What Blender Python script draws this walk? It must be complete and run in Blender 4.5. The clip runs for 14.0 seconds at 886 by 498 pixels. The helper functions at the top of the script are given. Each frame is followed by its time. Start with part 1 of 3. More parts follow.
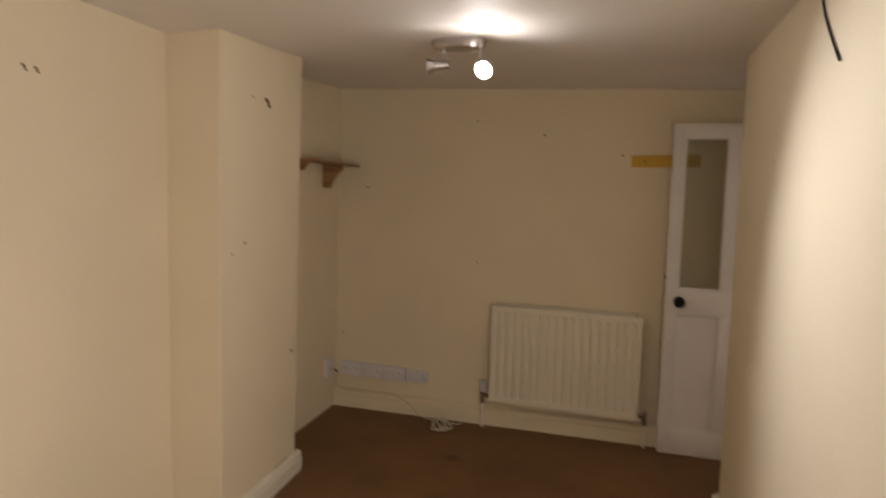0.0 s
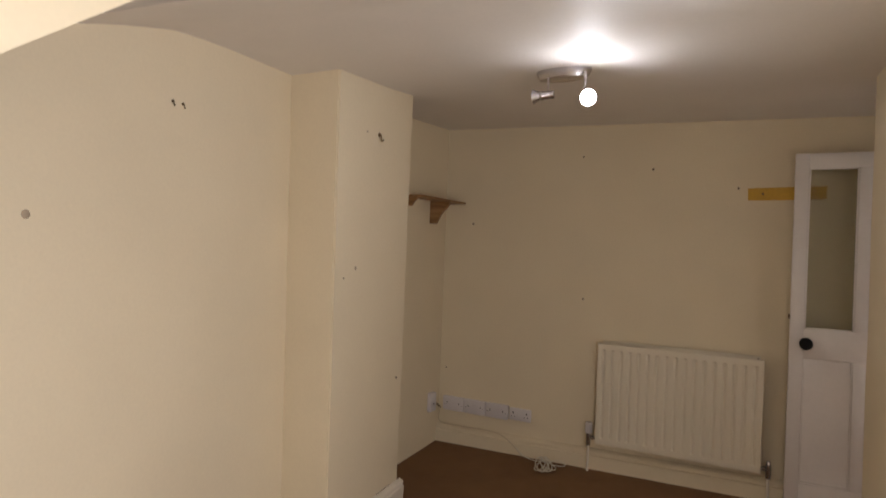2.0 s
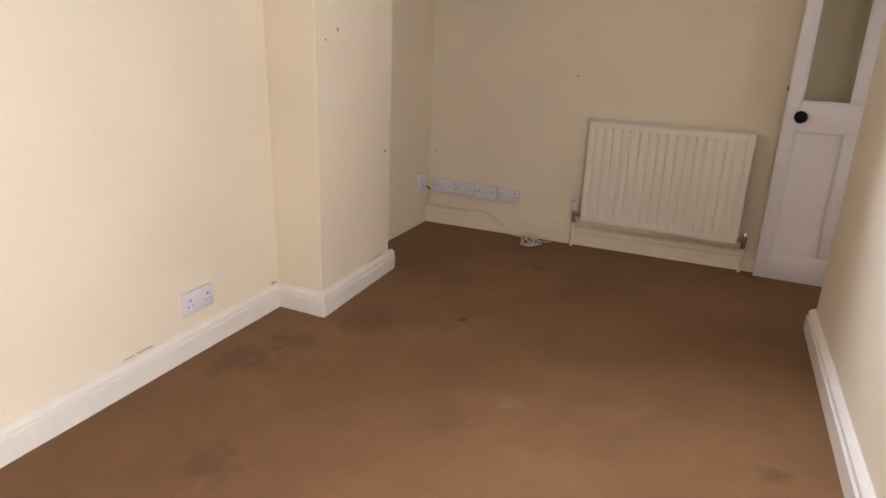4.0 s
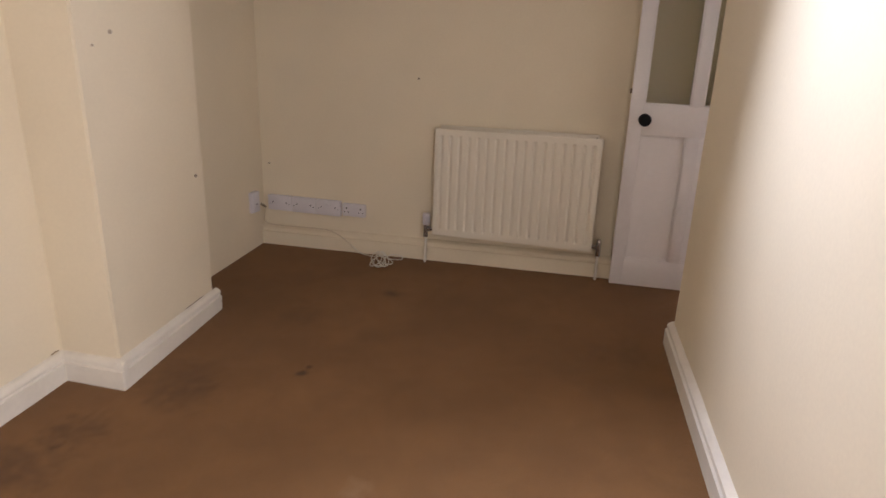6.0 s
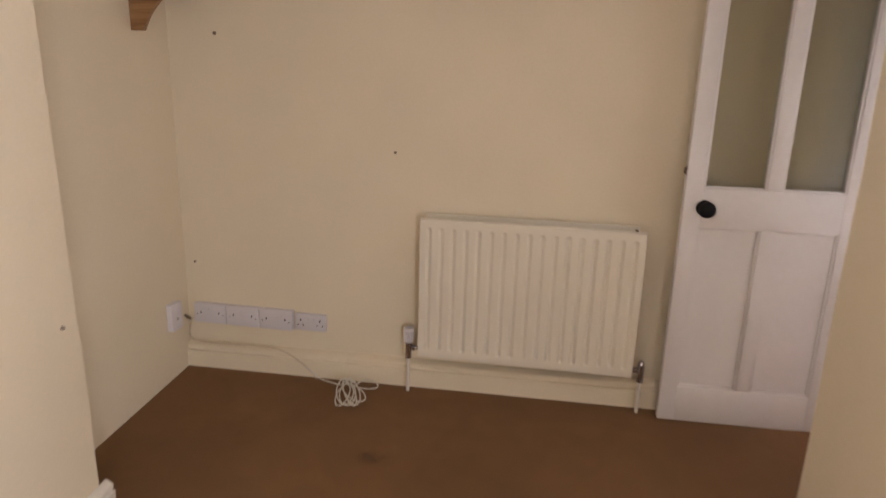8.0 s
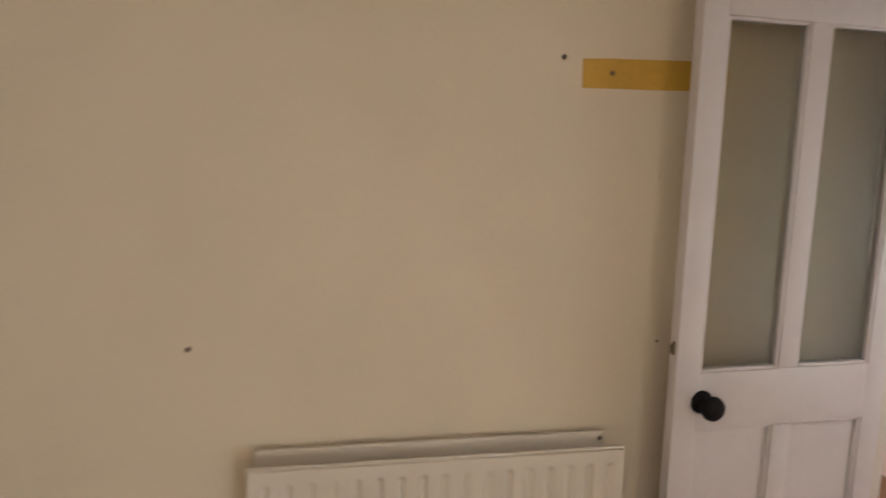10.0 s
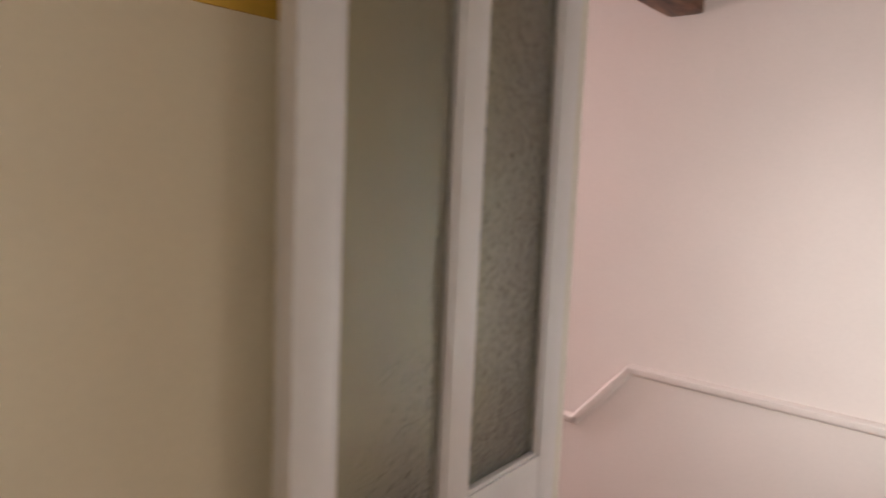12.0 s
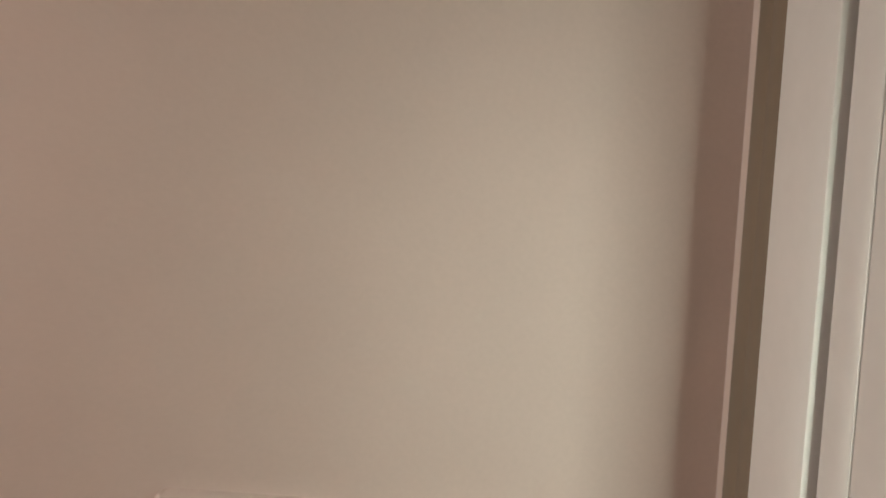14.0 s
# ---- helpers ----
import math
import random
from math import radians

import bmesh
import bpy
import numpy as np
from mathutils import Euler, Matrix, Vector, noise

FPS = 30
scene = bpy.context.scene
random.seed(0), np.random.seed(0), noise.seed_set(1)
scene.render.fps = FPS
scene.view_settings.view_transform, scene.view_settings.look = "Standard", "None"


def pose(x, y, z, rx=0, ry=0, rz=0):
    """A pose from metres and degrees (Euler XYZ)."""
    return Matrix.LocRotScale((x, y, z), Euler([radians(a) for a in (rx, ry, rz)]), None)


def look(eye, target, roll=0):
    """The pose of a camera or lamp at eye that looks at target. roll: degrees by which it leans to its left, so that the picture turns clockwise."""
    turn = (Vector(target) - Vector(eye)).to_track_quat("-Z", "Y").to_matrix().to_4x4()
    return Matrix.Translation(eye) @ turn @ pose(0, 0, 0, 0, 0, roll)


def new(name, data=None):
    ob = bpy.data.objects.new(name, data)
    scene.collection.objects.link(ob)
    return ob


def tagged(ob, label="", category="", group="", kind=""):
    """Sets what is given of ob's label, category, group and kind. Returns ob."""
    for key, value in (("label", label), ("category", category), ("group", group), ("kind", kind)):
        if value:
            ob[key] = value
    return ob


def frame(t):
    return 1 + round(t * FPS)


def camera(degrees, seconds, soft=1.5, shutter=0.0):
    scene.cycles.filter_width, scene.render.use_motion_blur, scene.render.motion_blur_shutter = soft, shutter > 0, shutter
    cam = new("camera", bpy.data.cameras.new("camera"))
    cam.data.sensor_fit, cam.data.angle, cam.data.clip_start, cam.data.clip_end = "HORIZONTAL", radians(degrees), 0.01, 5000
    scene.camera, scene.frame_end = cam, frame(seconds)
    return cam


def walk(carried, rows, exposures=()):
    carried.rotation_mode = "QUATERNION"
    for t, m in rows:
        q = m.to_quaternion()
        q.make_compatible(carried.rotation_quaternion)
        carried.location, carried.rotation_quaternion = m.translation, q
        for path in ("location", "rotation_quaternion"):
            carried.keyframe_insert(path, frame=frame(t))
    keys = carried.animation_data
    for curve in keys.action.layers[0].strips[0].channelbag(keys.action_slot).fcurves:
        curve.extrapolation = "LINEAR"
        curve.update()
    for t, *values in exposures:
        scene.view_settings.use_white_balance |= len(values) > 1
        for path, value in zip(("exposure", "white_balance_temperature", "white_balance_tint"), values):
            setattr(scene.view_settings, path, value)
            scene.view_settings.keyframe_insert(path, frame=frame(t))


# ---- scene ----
cam = camera(70.4, 14.0, 1.5, 0.5)
PATH = [
    (0, (0.619, 0.12, 1.415), (-0.041, 2.002, 1.268), 1.8),
    (0.5, (0.641, 0.106, 1.434), (-0.252, 1.896, 1.441), 2.1),
    (1, (0.64, 0.11, 1.419), (-0.323, 1.863, 1.458), 2.2),
    (1.5, (0.642, 0.094, 1.375), (-0.331, 1.84, 1.413), 2.2),
    (2, (0.644, 0.09, 1.31), (-0.328, 1.838, 1.315), 2.2),
    (2.5, (0.672, 0.094, 1.243), (-0.299, 1.831, 1.051), 2.2),
    (3, (0.634, 0.098, 1.182), (-0.311, 1.814, 0.779), 2.6),
    (3.5, (0.635, 0.11, 1.154), (-0.292, 1.804, 0.63), 2.4),
    (4, (0.649, 0.118, 1.138), (-0.235, 1.81, 0.542), 2.4),
    (6.5, (0.517, 0.709, 1.231), (0.102, 2.574, 0.64), 2.0),
    (7, (0.409, 0.9, 1.26), (0.021, 2.779, 0.695), 2.0),
    (7.5, (0.294, 1.155, 1.276), (-0.072, 3.046, 0.736), 1.9),
    (10, (-0.182, 2.553, 1.488), (0.164, 4.501, 1.196), 1.2),
    (10.5, (-0.11, 2.782, 1.475), (0.642, 4.618, 1.221), 1.5),
    (11, (0.023, 3.006, 1.469), (1.037, 4.716, 1.249), 1.7),
    (11.5, (0.126, 3.212, 1.454), (1.335, 4.792, 1.249), 1.7),
    (12, (0.242, 3.327, 1.467), (1.724, 4.653, 1.26), 2.4),
    (12.5, (0.535, 3.456, 1.432), (2.259, 4.452, 1.245), 2.2),
    (13, (0.789, 3.547, 1.405), (2.635, 4.298, 1.236), 2.8),
    (13.5, (1.008, 3.662, 1.409), (2.956, 4.1, 1.294), 2.5),
    (14, (1.227, 3.73, 1.409), (3.221, 3.828, 1.292), 2.9),
]
walk(cam, [(t, look(e, a, r)) for t, e, a, r in PATH], [(0.0, -0.43, 7800, 14), (1.5, -0.44, 7100, 13), (2.5, 0.0, 6800, 13), (4.0, 0.41, 6250, 15), (6.5, 0.22, 6400, 17), (7.5, 0.64, 6450, 17), (10.0, 0.42, 6400, 14), (11.0, 0.37, 6400, 13), (12.0, 0.24, 6400, 12), (12.5, 0.13, 6600, 8), (13.0, -0.05, 6800, 5), (13.5, -0.42, 7000, 3), (14.0, -0.48, 7100, 2)])

# ---- world and light ----
world = bpy.data.worlds.new("sky")
scene.world = world
world.use_nodes = True
wn = world.node_tree
sky = wn.nodes.new("ShaderNodeTexSky")
sky.sky_type, sky.sun_disc = "NISHITA", False
sky.sun_elevation, sky.sun_rotation = radians(30), radians(200)
wn.links.new(sky.outputs[0], wn.nodes["Background"].inputs[0])
wn.nodes["Background"].inputs[1].default_value = 0.05


def area(name, m, w, h, watts, colour):
    d = bpy.data.lights.new(name, "AREA")
    d.shape, d.size, d.size_y, d.energy, d.color = "RECTANGLE", w, h, watts, colour
    o = new(name, d)
    o.matrix_world = m
    return o


# area lamps standing in for daylight at the windows; the landing one is an added fill
area("daylight_stand_in", pose(1.14, 0.25, 0.86, 0, 90, 0), 1.0, 1.1, 39, (0.93, 0.96, 1.0))
area("daylight_stand_in", pose(1.48, 3.282, 1.12, 90, 0, -84), 0.14, 0.80, 8.4, (0.92, 1.0, 0.95))
# hall fill in a made-up landing window, brightens the casing boards
area("daylight_stand_in", pose(1.92, 8.02, 1.55, -90, 0, 0), 0.70, 1.0, 66, (0.98, 0.97, 0.98))
# the one lit spotlight bulb
ld = bpy.data.lights.new("spot_bulb", "SPOT")
ld.energy, ld.color, ld.spot_size, ld.spot_blend, ld.shadow_soft_size = 125, (0.76, 0.85, 1.0), radians(106), 1.0, 0.015
new("spot_bulb", ld).matrix_world = look((-0.062, 2.493, 1.926), (0.82, 1.40, 0.95))


# ---- materials ----
def mat(name, base, rough=0.6, scale=6.0, vary=0.06, grain=120.0, bump=0.15, dist=0.002, metal=0.0, coat=0.0, stain=0.0):
    """Paint or plaster: a base colour with patchy variation at two scales and fine relief."""
    m = bpy.data.materials.new(name)
    m.use_nodes = True
    nt = m.node_tree
    b = nt.nodes["Principled BSDF"]
    co = nt.nodes.new("ShaderNodeTexCoord")
    n1 = nt.nodes.new("ShaderNodeTexNoise")
    n1.inputs["Scale"].default_value, n1.inputs["Detail"].default_value = scale, 6
    n2 = nt.nodes.new("ShaderNodeTexNoise")
    n2.inputs["Scale"].default_value, n2.inputs["Detail"].default_value = grain, 4
    nt.links.new(co.outputs["Object"], n1.inputs["Vector"])
    nt.links.new(co.outputs["Object"], n2.inputs["Vector"])
    ramp = nt.nodes.new("ShaderNodeValToRGB")
    lo = [c * (1 - vary * 1.6 - stain) for c in base]
    hi = [min(1, c * (1 + vary)) for c in base]
    ramp.color_ramp.elements[0].position, ramp.color_ramp.elements[0].color = 0.28, (*lo, 1)
    ramp.color_ramp.elements[1].position, ramp.color_ramp.elements[1].color = 0.68, (*hi, 1)
    add = nt.nodes.new("ShaderNodeMath")
    add.operation = "MULTIPLY_ADD"
    add.inputs[1].default_value, add.inputs[2].default_value = 0.35, 0.0
    nt.links.new(n2.outputs["Fac"], add.inputs[0])
    mix = nt.nodes.new("ShaderNodeMath")
    mix.operation = "MULTIPLY_ADD"
    mix.inputs[1].default_value = 0.65
    nt.links.new(n1.outputs["Fac"], mix.inputs[0])
    nt.links.new(add.outputs[0], mix.inputs[2])
    nt.links.new(mix.outputs[0], ramp.inputs["Fac"])
    nt.links.new(ramp.outputs["Color"], b.inputs["Base Color"])
    bp = nt.nodes.new("ShaderNodeBump")
    bp.inputs["Strength"].default_value, bp.inputs["Distance"].default_value = bump, dist
    nt.links.new(mix.outputs[0], bp.inputs["Height"])
    nt.links.new(bp.outputs["Normal"], b.inputs["Normal"])
    b.inputs["Roughness"].default_value = rough
    b.inputs["Metallic"].default_value = metal
    b.inputs["Coat Weight"].default_value = coat
    return m


M_WALL = mat("cream_emulsion", (0.785, 0.684, 0.520), 0.75, 2.2, 0.035, 90, 0.35, 0.003)
M_CEIL = mat("white_ceiling_paint", (0.755, 0.705, 0.665), 0.62, 3, 0.03, 60, 0.12, 0.001)
M_PINK = mat("pink_emulsion", (0.715, 0.597, 0.558), 0.75, 2.0, 0.035, 90, 0.3, 0.003)
M_GLOSS = mat("white_gloss_paint", (0.76, 0.72, 0.715), 0.32, 5, 0.03, 45, 0.12, 0.002)
M_SKIRT = mat("cream_gloss_paint", (0.77, 0.715, 0.63), 0.4, 8, 0.05, 60, 0.15, 0.002)
M_RAD = mat("radiator_enamel", (0.76, 0.695, 0.58), 0.35, 6, 0.02, 50, 0.02, 0.0005)
M_PLASTIC = mat("white_plastic", (0.70, 0.66, 0.68), 0.35, 14, 0.02, 80, 0.03, 0.0005)
M_BLACK = mat("black_enamel", (0.006, 0.005, 0.006), 0.62, 20, 0.2, 90, 0.05, 0.0005)
M_BLACK.node_tree.nodes["Principled BSDF"].inputs["Specular IOR Level"].default_value = 0.25
M_SLOT = mat("dark_socket_slot", (0.02, 0.018, 0.018), 0.6, 20, 0.1)
M_CHROME = mat("brushed_chrome", (0.55, 0.53, 0.55), 0.25, 12, 0.06, 150, 0.05, 0.0005, metal=1.0)
M_BRASS = mat("tarnished_brass", (0.20, 0.15, 0.09), 0.45, 30, 0.2, 150, 0.1, 0.0005, metal=0.8)
M_STEEL = mat("dark_screw_steel", (0.19, 0.135, 0.09), 0.6, 40, 0.25, 200, 0.1, 0.0005, metal=0.2)
M_TAPE = mat("ochre_masking_paper", (0.64, 0.38, 0.05), 0.55, 9, 0.10, 70, 0.2, 0.001)
M_PLUG = mat("grey_wall_filler", (0.40, 0.32, 0.24), 0.85, 40, 0.2, 150, 0.3, 0.001)
M_CABLE = mat("white_pvc_cable", (0.74, 0.69, 0.60), 0.4, 20, 0.05, 80, 0.05, 0.0005)
# the lead's run: the wall's colour, darkened to carry the shade along it
M_LEAD = mat("wall_toned_shaded_cable", (0.62, 0.51, 0.37), 0.5, 20, 0.08, 80, 0.05, 0.0005)
M_TAUPE = mat("taupe_wood", (0.20, 0.145, 0.105), 0.5, 4, 0.08, 40, 0.15, 0.001)


def wood(name, dark, light, rough=0.6, across=22.0):
    m = mat(name, light, rough)
    nt = m.node_tree
    b = nt.nodes["Principled BSDF"]
    co = nt.nodes.new("ShaderNodeTexCoord")
    mp = nt.nodes.new("ShaderNodeMapping")
    mp.inputs["Scale"].default_value = (2.0, across, across)
    n = nt.nodes.new("ShaderNodeTexNoise")
    n.inputs["Scale"].default_value, n.inputs["Detail"].default_value, n.inputs["Distortion"].default_value = 1.6, 8, 1.2
    r = nt.nodes.new("ShaderNodeValToRGB")
    r.color_ramp.elements[0].position, r.color_ramp.elements[0].color = 0.32, (*dark, 1)
    r.color_ramp.elements[1].position, r.color_ramp.elements[1].color = 0.66, (*light, 1)
    bp = nt.nodes.new("ShaderNodeBump")
    bp.inputs["Strength"].default_value, bp.inputs["Distance"].default_value = 0.5, 0.004
    nt.links.new(co.outputs["Object"], mp.inputs["Vector"])
    nt.links.new(mp.outputs[0], n.inputs["Vector"])
    nt.links.new(n.outputs["Fac"], r.inputs["Fac"])
    nt.links.new(r.outputs["Color"], b.inputs["Base Color"])
    nt.links.new(n.outputs["Fac"], bp.inputs["Height"])
    nt.links.new(bp.outputs["Normal"], b.inputs["Normal"])
    return m


M_PINE = wood("varnished_pine", (0.20, 0.095, 0.035), (0.36, 0.20, 0.085), 0.5)
M_OAK = wood("old_dark_oak", (0.035, 0.014, 0.008), (0.17, 0.075, 0.04), 0.55, 14)


def carpet():
    m = bpy.data.materials.new("brown_carpet")
    m.use_nodes = True
    nt = m.node_tree
    b = nt.nodes["Principled BSDF"]
    b.inputs["Roughness"].default_value = 0.95
    b.inputs["Sheen Weight"].default_value = 0.04
    b.inputs["Sheen Roughness"].default_value = 0.6
    geo = nt.nodes.new("ShaderNodeNewGeometry")

    def noise_tex(scale, detail, distort=0.0):
        n = nt.nodes.new("ShaderNodeTexNoise")
        n.inputs["Scale"].default_value, n.inputs["Detail"].default_value, n.inputs["Distortion"].default_value = scale, detail, distort
        nt.links.new(geo.outputs["Position"], n.inputs["Vector"])
        return n.outputs["Fac"]

    def mixed(kind, fac, a, c):
        x = nt.nodes.new("ShaderNodeMix")
        x.data_type, x.blend_type = "RGBA", kind
        for k, v in ((0, fac), (6, a), (7, c)):
            if hasattr(v, "is_linked"):
                nt.links.new(v, x.inputs[k])
            else:
                x.inputs[k].default_value = v
        return x.outputs[2]

    def ramp(fac, p0, p1, c0, c1):
        r = nt.nodes.new("ShaderNodeValToRGB")
        r.color_ramp.elements[0].position, r.color_ramp.elements[0].color = p0, (*c0, 1)
        r.color_ramp.elements[1].position, r.color_ramp.elements[1].color = p1, (*c1, 1)
        nt.links.new(fac, r.inputs["Fac"])
        return r.outputs["Color"]

    base = ramp(noise_tex(1.7, 5, 0.4), 0.3, 0.7, (0.215, 0.101, 0.032), (0.272, 0.131, 0.043))
    base = mixed("MULTIPLY", 0.3, base, ramp(noise_tex(7, 6, 0.8), 0.34, 0.66, (0.70, 0.66, 0.6), (1, 1, 1)))
    base = mixed("MULTIPLY", 0.8, base, ramp(noise_tex(420, 3), 0.3, 0.7, (0.62, 0.6, 0.58), (1.0, 1.0, 1.0)))
    wob = noise_tex(24, 3)
    # spilled stains: place, radius, depth
    for sx, sy, rad, deep in ((-0.433, 3.405, 0.05, 0.6), (-0.483, 2.505, 0.022, 0.75), (-0.478, 2.56, 0.016, 0.6), (-0.90, 2.33, 0.15, 0.24),
                              (-0.80, 2.22, 0.12, 0.24), (-1.04, 1.72, 0.15, 0.42), (-1.00, 1.95, 0.10, 0.4), (-0.65, 1.18, 0.10, 0.35), (0.80, 1.96, 0.05, 0.4), (0.70, 3.05, 0.14, 0.2), (-0.74, 3.0, 0.12, 0.18), (-0.35, 2.9, 0.08, 0.15), (-0.15, 1.75, 0.09, 0.16)):
        d = nt.nodes.new("ShaderNodeVectorMath")
        d.operation = "DISTANCE"
        d.inputs[1].default_value = (sx, sy, 0.0184 * (sx - 0.6))
        nt.links.new(geo.outputs["Position"], d.inputs[0])
        s = nt.nodes.new("ShaderNodeMath")
        s.operation = "MULTIPLY_ADD"
        s.inputs[1].default_value = rad * 2.2
        nt.links.new(wob, s.inputs[0])
        nt.links.new(d.outputs["Value"], s.inputs[2])
        mask = nt.nodes.new("ShaderNodeMapRange")
        mask.inputs["From Min"].default_value, mask.inputs["From Max"].default_value = rad * 1.35, rad * 2.3
        mask.inputs["To Min"].default_value, mask.inputs["To Max"].default_value = deep, 0.0
        nt.links.new(s.outputs[0], mask.inputs["Value"])
        base = mixed("MIX", mask.outputs[0], base, (0.050, 0.021, 0.008, 1))
    # a pale dried spill
    d = nt.nodes.new("ShaderNodeVectorMath")
    d.operation = "DISTANCE"
    d.inputs[1].default_value = (-0.016, 1.934, -0.011)
    nt.links.new(geo.outputs["Position"], d.inputs[0])
    s = nt.nodes.new("ShaderNodeMath")
    s.operation = "MULTIPLY_ADD"
    s.inputs[1].default_value = 0.10
    nt.links.new(wob, s.inputs[0])
    nt.links.new(d.outputs["Value"], s.inputs[2])
    mask = nt.nodes.new("ShaderNodeMapRange")
    mask.inputs["From Min"].default_value, mask.inputs["From Max"].default_value = 0.06, 0.11
    mask.inputs["To Min"].default_value, mask.inputs["To Max"].default_value = 0.2, 0.0
    nt.links.new(s.outputs[0], mask.inputs["Value"])
    base = mixed("MIX", mask.outputs[0], base, (0.34, 0.24, 0.15, 1))
    nt.links.new(base, b.inputs["Base Color"])
    bp = nt.nodes.new("ShaderNodeBump")
    bp.inputs["Strength"].default_value, bp.inputs["Distance"].default_value = 0.7, 0.006
    nt.links.new(noise_tex(330, 4), bp.inputs["Height"])
    nt.links.new(bp.outputs["Normal"], b.inputs["Normal"])
    return m


M_CARPET = carpet()


def obscure_glass():
    m = bpy.data.materials.new("hammered_glass")
    m.use_nodes = True
    nt = m.node_tree
    b = nt.nodes["Principled BSDF"]
    b.inputs["Base Color"].default_value = (0.73, 0.71, 0.60, 1)
    b.inputs["Roughness"].default_value = 0.16
    b.inputs["IOR"].default_value = 1.48
    b.inputs["Transmission Weight"].default_value = 1.0
    co = nt.nodes.new("ShaderNodeTexCoord")
    v = nt.nodes.new("ShaderNodeTexVoronoi")
    v.inputs["Scale"].default_value = 120
    n = nt.nodes.new("ShaderNodeTexNoise")
    n.inputs["Scale"].default_value, n.inputs["Detail"].default_value = 60, 4
    nt.links.new(co.outputs["Object"], v.inputs["Vector"])
    nt.links.new(co.outputs["Object"], n.inputs["Vector"])
    a = nt.nodes.new("ShaderNodeMath")
    a.operation = "ADD"
    nt.links.new(v.outputs["Distance"], a.inputs[0])
    nt.links.new(n.outputs["Fac"], a.inputs[1])
    bp = nt.nodes.new("ShaderNodeBump")
    bp.inputs["Strength"].default_value, bp.inputs["Distance"].default_value = 0.5, 0.002
    nt.links.new(a.outputs[0], bp.inputs["Height"])
    nt.links.new(bp.outputs["Normal"], b.inputs["Normal"])
    return m


M_HAMMER = obscure_glass()
M_GLASS = bpy.data.materials.new("window_glass")
M_GLASS.use_nodes = True
gb = M_GLASS.node_tree.nodes["Principled BSDF"]
gb.inputs["Base Color"].default_value, gb.inputs["Roughness"].default_value, gb.inputs["Transmission Weight"].default_value = (0.80, 0.92, 0.86, 1), 0.02, 1.0
M_BULB = bpy.data.materials.new("lit_bulb")
M_BULB.use_nodes = True
bb = M_BULB.node_tree.nodes["Principled BSDF"]
bb.inputs["Emission Color"].default_value, bb.inputs["Emission Strength"].default_value = (0.86, 0.91, 1.0, 1), 270.0


# ---- mesh helpers ----
def finish(name, bm, material, smooth=False):
    bmesh.ops.recalc_face_normals(bm, faces=bm.faces)
    me = bpy.data.meshes.new(name)
    bm.to_mesh(me)
    bm.free()
    me.materials.append(material)
    if smooth:
        me.shade_smooth()
        me.set_sharp_from_angle(angle=radians(38))
    return new(name, me)


def part(name, bm, material, parent, label="", smooth=True):
    o = finish(name, bm, material, smooth)
    o.parent = parent
    o.matrix_parent_inverse = parent.matrix_world.inverted()
    if label:
        tagged(o, label)
    return o


def thing(name, m, label, category, group="", kind=""):
    e = new(name)
    e.empty_display_size = 0.05
    e.matrix_world = m
    e.matrix_basis = m
    return tagged(e, label, category, group, kind)


def add_box(bm, x0, x1, y0, y1, z0, z1, bevel=0.0, seg=2):
    g = bmesh.ops.create_cube(bm, size=1, matrix=Matrix.Translation(((x0 + x1) / 2, (y0 + y1) / 2, (z0 + z1) / 2)) @ Matrix.Diagonal((abs(x1 - x0), abs(y1 - y0), abs(z1 - z0), 1)))
    if bevel:
        es = {e for v in g["verts"] for e in v.link_edges}
        bmesh.ops.bevel(bm, geom=list(es), offset=bevel, segments=seg, profile=0.5, affect="EDGES")
    return bm


def box(x0, x1, y0, y1, z0, z1, bevel=0.0, seg=2):
    return add_box(bmesh.new(), x0, x1, y0, y1, z0, z1, bevel, seg)


def add_rod(bm, a, b, r, seg=16, r2=None):
    a, b = Vector(a), Vector(b)
    d = b - a
    m = Matrix.Translation((a + b) / 2) @ d.to_track_quat("Z", "Y").to_matrix().to_4x4()
    bmesh.ops.create_cone(bm, cap_ends=True, segments=seg, radius1=r, radius2=r if r2 is None else r2, depth=d.length, matrix=m)
    return bm


def lathe(bm, profile, m, seg=28):
    """Turned shape: (radius, height) pairs about z, placed by m."""
    rings = []
    for r, h in profile:
        if r < 1e-5:
            rings.append([bm.verts.new(m @ Vector((0, 0, h)))])
        else:
            rings.append([bm.verts.new(m @ Vector((r * math.cos(6.28318531 * i / seg), r * math.sin(6.28318531 * i / seg), h))) for i in range(seg)])
    for p, q in zip(rings, rings[1:]):
        for i in range(seg):
            j = (i + 1) % seg
            f = [p[i % len(p)], p[j % len(p)], q[j % len(q)], q[i % len(q)]]
            f = list(dict.fromkeys(f))
            if len(f) > 2:
                bm.faces.new(f)
    return bm


def prism(points, axis, a, b):
    """A closed outline, extruded along an axis from a to b. Outline pairs are the other two axes in order."""
    bm = bmesh.new()

    def at(p, s):
        return {"x": (s, p[0], p[1]), "y": (p[0], s, p[1]), "z": (p[0], p[1], s)}[axis]
    lo = [bm.verts.new(at(p, a)) for p in points]
    hi = [bm.verts.new(at(p, b)) for p in points]
    bm.faces.new(lo)
    bm.faces.new(hi[::-1])
    for i in range(len(points)):
        j = (i + 1) % len(points)
        bm.faces.new((lo[i], lo[j], hi[j], hi[i]))
    return bm


